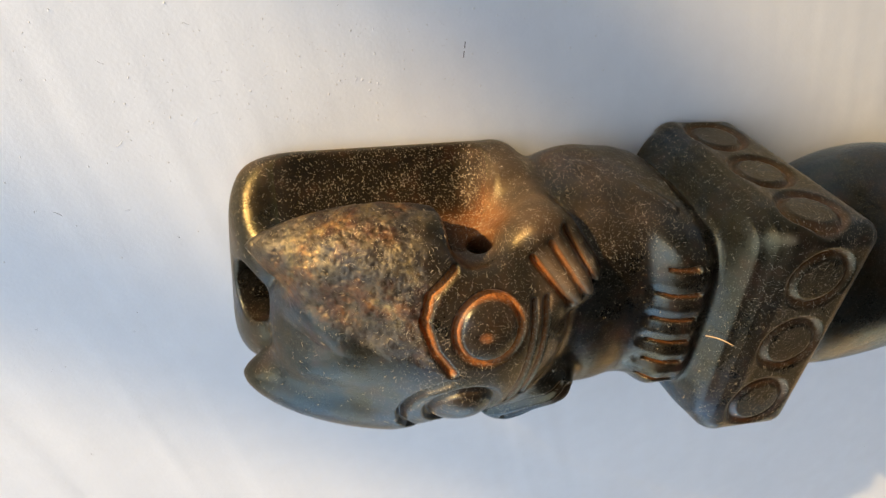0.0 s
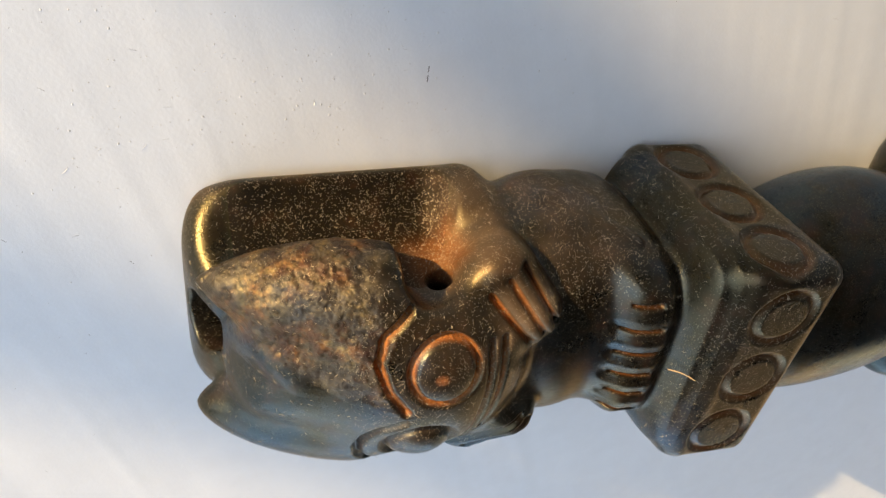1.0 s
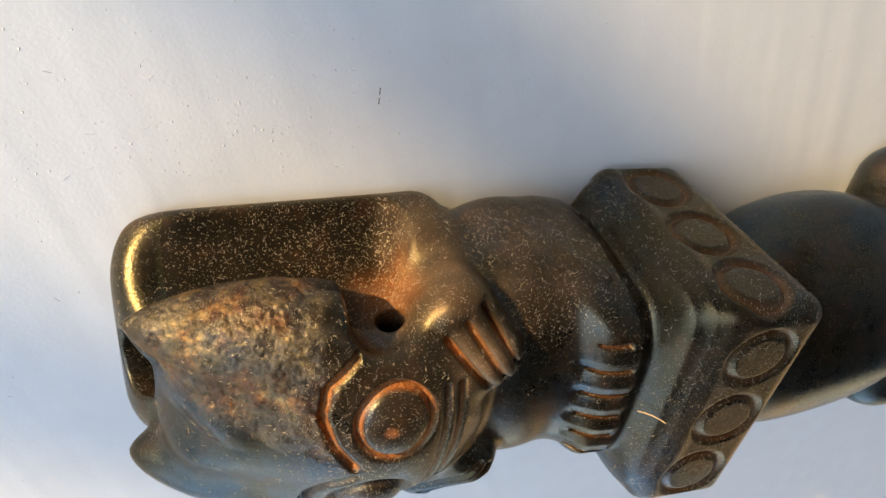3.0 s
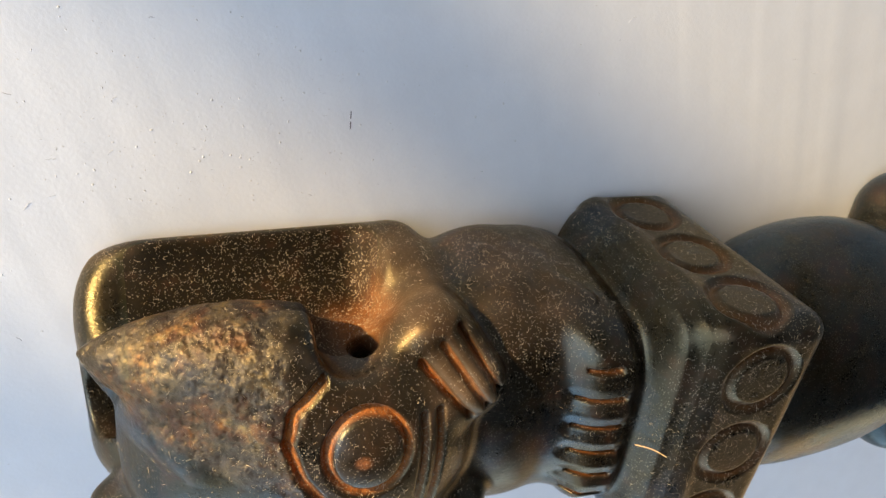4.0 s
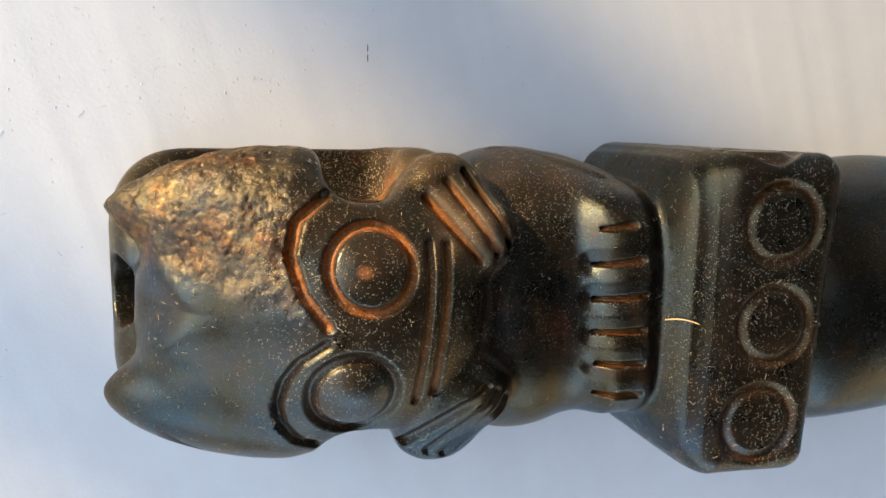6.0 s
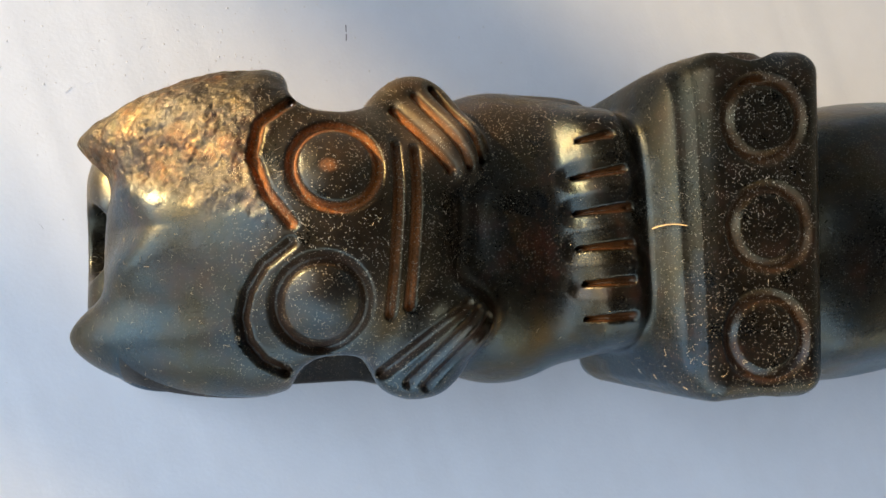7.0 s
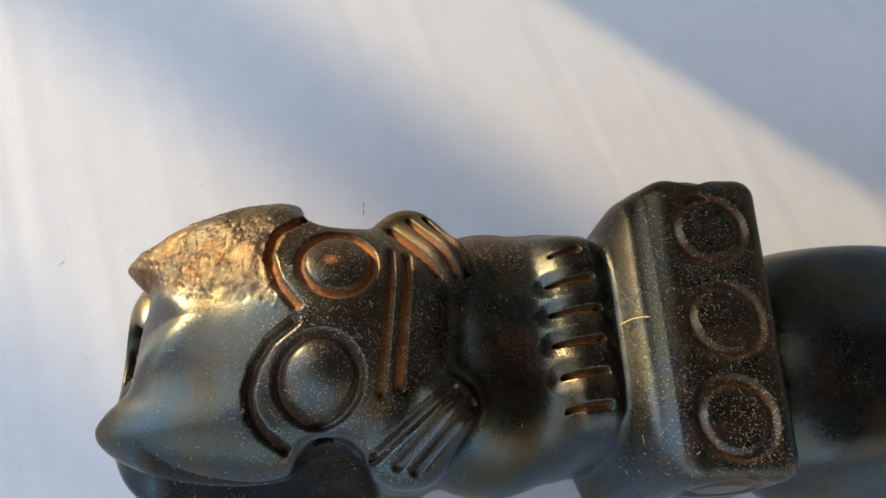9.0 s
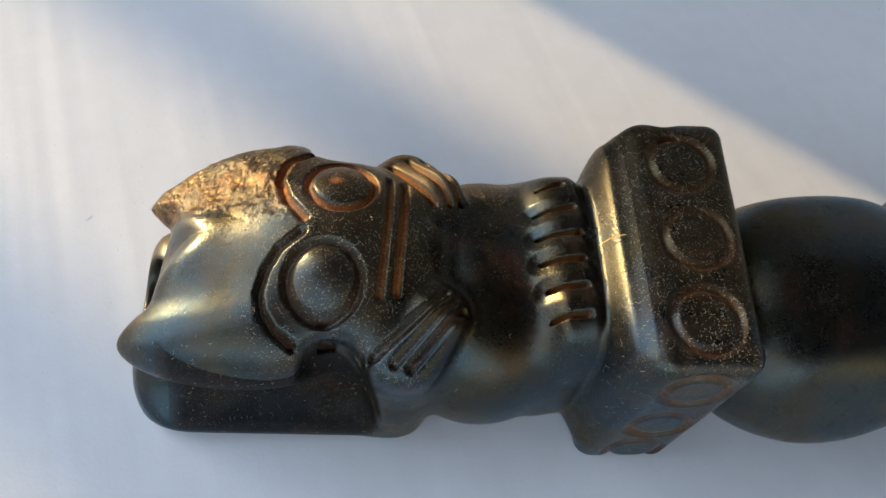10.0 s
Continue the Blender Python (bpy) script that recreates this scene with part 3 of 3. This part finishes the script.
def lint_on_figure(points, normal):
    """Tiny curled fibres caught on the upper sides of the stone."""
    rng = random.Random(21)
    verts, faces = [], []
    while len(verts) < 21 * 3000:
        k = rng.randrange(len(points))
        if normal[k][2] < -0.1 or points[k][0] > 0.076 or (0.024 < points[k][0] < 0.05 and points[k][1] < 0.014 and rng.random() > 0.15) or rng.random() > 0.35 + 0.65 * max(normal[k][1], 0):
            continue
        up = Vector(normal[k])
        way = up.orthogonal().normalized()
        way.rotate(Matrix.Rotation(rng.uniform(0, 6.28), 3, up))
        p, bend = Vector(points[k]) + up * 0.00003, rng.uniform(-0.9, 0.9)
        step, r, rows = rng.uniform(0.2, 0.9) * 0.001 / 6, rng.uniform(0.010, 0.024) * 0.001, []
        for j in range(7):
            side = up.cross(way)
            q = p + up * (0.00007 * math.sin(j / 6 * math.pi))
            rows.append(len(verts))
            verts += [tuple(q + side * r), tuple(q - side * r), tuple(q + up * r * 1.6)]
            p = p + way * step
            way.rotate(Matrix.Rotation(bend * rng.uniform(0.2, 1), 3, up))
        for a, b in zip(rows, rows[1:]):
            faces += [(a + i, a + (i + 1) % 3, b + (i + 1) % 3, b + i) for i in range(3)]
    data = bpy.data.meshes.new("stone_lint")
    data.from_pydata(verts, [], faces)
    data.materials.append(FLUFF)
    return tagged(new("stone_lint", data), "tiny pale fibres caught on the dark stone", "lint", "", "stuff")


def carved_figure():
    h = 0.25
    low, high = np.array((-33.0, -42.0, -1.2)), np.array((157.0, 35.0, 48.0))
    axes = [np.arange(a, b, h, dtype=np.float32) for a, b in zip(low, high)]
    field = np.empty([len(a) for a in axes], np.float32)
    for s in range(0, len(axes[0]), 60):
        gx, gy, gz = np.meshgrid(axes[0][s:s + 60], axes[1], axes[2], indexing="ij")
        field[s:s + 60] = figure_solid(gx, gy, gz)[0]
    points, quads = surface(field, low, h)
    for _ in range(2):
        p = (points - low) / h
        g = np.stack([trilinear(field, p + e) - trilinear(field, p - e) for e in np.eye(3) * 0.5], 1)
        step = trilinear(field, p)[:, None] * g / np.maximum((g * g).sum(1, keepdims=True), 1e-4) * h
        points = points - np.clip(step, -0.2, 0.2)
    normal = g / np.maximum(np.linalg.norm(g, axis=1, keepdims=True), 1e-6)
    x, y, z = points.T
    cut, raw = figure_solid(x, y, z)[1:]
    # one lobe keeps the rough, unpolished skin of the stone
    edge = np.minimum(np.minimum(-2.5 - x, y - 4.2 - 0.30 * (-x - 14)), z - 18.5)
    worn = np.zeros(len(points))
    for k in np.nonzero(edge > -3.0)[0]:
        v = Vector(points[k])
        worn[k] = min(max((edge[k] + 2.5 * noise.noise(v * 0.3) + 1.2 * noise.noise(v * 0.9)) / 2.5, 0), 1)
        lump = noise.noise(v * 0.27) * 0.42 + noise.noise(v * 0.8) * 0.15 - 0.5 * max(noise.noise(v * 1.5) - 0.25, 0)
        points[k] += normal[k] * lump * worn[k]
    # dust on the arms, the hands, the face and the sides, with sunlit warmth painted in, least on the shaded belly
    dust_and_sun = np.full(len(points), 0.03)
    for cx, cy, cz, rx, ry, rz, most in ((16.5, 20, 20, 7, 8, 15, 0.78), (20, 14, 34, 7, 7, 7, 0.85), (7, 5, 40, 15, 17, 12, 0.38), (-12, 23, 8, 22, 9, 14, 0.20), (64, 0, 44, 12, 40, 12, 0.22), (34, 20, 20, 11, 10, 13, 0.62), (7, 17, 23, 6, 6, 9, 0.75)):
        dust_and_sun = np.maximum(dust_and_sun, most * np.exp(-(((x - cx) / rx) ** 4 + ((np.where(y > 0, y, -0.25 * y) - cy) / ry) ** 4 + ((z - cz) / rz) ** 4)))
    # more dust and painted sun warmth on faces turned towards +y
    dust_and_sun = np.maximum(dust_and_sun, 0.15 * np.clip(1.3 * normal[:, 1], 0, 1) * (x < 75))
    # steel-blue zones, painting in the sky's reflection: the smooth crown, the foot of the cuff, the flank away from
    # the rough lobe, the bulb
    sky_tint = np.clip((x - 76) / 4, 0, 1) + np.clip((-y - 13) / 5, 0, 1)
    for cx, cy, rx, ry in ((-12, -8, 15, 14), (38, 0, 3.2, 16), (4, -9, 8, 8)):
        sky_tint = np.maximum(sky_tint, np.exp(-(((x - cx) / rx) ** 4 + ((y - cy) / ry) ** 4)))
    sky_tint = np.clip(sky_tint, 0, 1)
    data = bpy.data.meshes.new("carved_figure")
    data.from_pydata((points * 0.001).tolist(), [], quads.tolist())
    for name, values in (("cut", cut), ("worn", worn), ("dust_and_sun", dust_and_sun), ("raw", raw), ("sky_tint", sky_tint)):
        data.attributes.new(name, "FLOAT", "POINT").data.foreach_set("value", values.astype(np.float32))
    data.polygons.foreach_set("use_smooth", np.ones(len(quads), bool))
    data.materials.append(STONE)
    lint_on_figure(points * 0.001, normal)
    return tagged(new("carved_figure", data), "dark polished stone carving with copper-coloured cuts, lying on the white table", "carving")


carved_figure()


# ---- dust on the table ----
def stuff(name, label, mat, verts, faces, category):
    data = bpy.data.meshes.new(name)
    data.from_pydata(verts, [], faces)
    data.materials.append(mat)
    return tagged(new(name, data), label, category, "", "stuff")


def crumbs(name, label, mat, count, seed, size, spread):
    rng = random.Random(seed)
    verts, faces = [], []
    for _ in range(count):
        cx, cy = spread(rng)
        r = size * rng.choice((0.4, 0.5, 0.6, 0.8, 1.0, 1.4)) * 0.001
        turn, flat, long = rng.uniform(0, 6.28), rng.uniform(0.15, 0.5), rng.uniform(0.4, 1.0)
        c, s = math.cos(turn), math.sin(turn)
        base = len(verts)
        for k in range(6):
            a = k * math.pi / 3
            px, py = r * rng.uniform(0.6, 1.3) * math.cos(a), r * long * rng.uniform(0.6, 1.3) * math.sin(a)
            verts.append((cx + px * c - py * s, cy + px * s + py * c, 0.00001))
        verts.append((cx + r * rng.uniform(-0.3, 0.3), cy + r * rng.uniform(-0.3, 0.3), r * flat))
        faces += [(base + k, base + (k + 1) % 6, base + 6) for k in range(6)]
    return stuff(name, label, mat, verts, faces, "dust")


def fibres(name, label, mat, count, seed, thick, spread, length=(0.8, 2.4)):
    """Short bent threads, three-sided, lying flat."""
    rng = random.Random(seed)
    verts, faces = [], []
    for _ in range(count):
        x, y = spread(rng)
        a, bend = rng.uniform(0, 6.28), rng.uniform(-0.7, 0.7)
        step, r, rows = rng.uniform(*length) * 0.001 / 6, thick * 0.001 * rng.uniform(0.6, 1.2), []
        for k in range(7):
            lift = r + 0.00005 * math.sin(k / 6 * math.pi) * rng.random()
            nx, ny = -math.sin(a), math.cos(a)
            rows.append(len(verts))
            verts += [(x + nx * r, y + ny * r, lift - r * 0.8), (x - nx * r, y - ny * r, lift - r * 0.8), (x, y, lift + r)]
            x, y, a = x + math.cos(a) * step, y + math.sin(a) * step, a + bend * rng.uniform(0.2, 1)
        for p, q in zip(rows, rows[1:]):
            faces += [(p + i, p + (i + 1) % 3, q + (i + 1) % 3, q + i) for i in range(3)]
    return stuff(name, label, mat, verts, faces, "lint")


def near_head(rng):
    while True:
        x, y = rng.gauss(-0.014, 0.028), rng.gauss(0.034, 0.014)
        if y > 0.0265 or x < -0.034:
            return x, y


def far_about(rng):
    while True:
        x, y = rng.uniform(-0.12, 0.20), rng.uniform(-0.13, 0.14)
        if abs(y) > 0.045 or x < -0.045:
            return x, y


crumbs("table_dust", "pale dust crumbs lying on the white table", CRUMB, 520, 3, 0.17, near_head)
crumbs("table_dust", "pale dust crumbs scattered over the white table", CRUMB, 700, 5, 0.13, far_about)
crumbs("dark_grit", "dark specks of grit on the white table", SPECK, 60, 8, 0.10, far_about)
fibres("table_lint", "short pale fibres lying on the white table", CRUMB, 22, 11, 0.022, near_head, (0.5, 1.6))
fibres("table_lint", "short pale fibres scattered over the white table", CRUMB, 50, 12, 0.022, far_about, (0.5, 1.8))


def pencil_tick():
    bm = bmesh.new()
    for y0, y1 in ((0.0383, 0.0395), (0.0400, 0.0412)):
        add_box(bm, (0.01182, y0, 0.000004), (0.01198, y1, 0.000016))
    return tagged(mesh_object("pencil_tick", bm, SPECK), "small broken dark pencil tick on the white table", "mark")


pencil_tick()


def gold_thread():
    """A short golden thread that clings to the neck of the figure."""
    bm = bmesh.new()
    last = None
    for k in range(9):
        t = k / 8
        p = Vector((0.0494 + 0.0034 * t, -0.0002 + 0.0004 * math.sin(t * 3.1), 0.0389 + 0.0036 * t + 0.0003))
        ring = [bm.verts.new(p + Vector((0, math.cos(a), math.sin(a))) * 0.00011) for a in (0, 2.1, 4.2)]
        if last:
            for i in range(3):
                bm.faces.new((last[i], last[(i + 1) % 3], ring[(i + 1) % 3], ring[i]))
        last = ring
    return tagged(mesh_object("gold_thread", bm, LINT), "short golden thread clinging to the dark stone", "thread")


gold_thread()
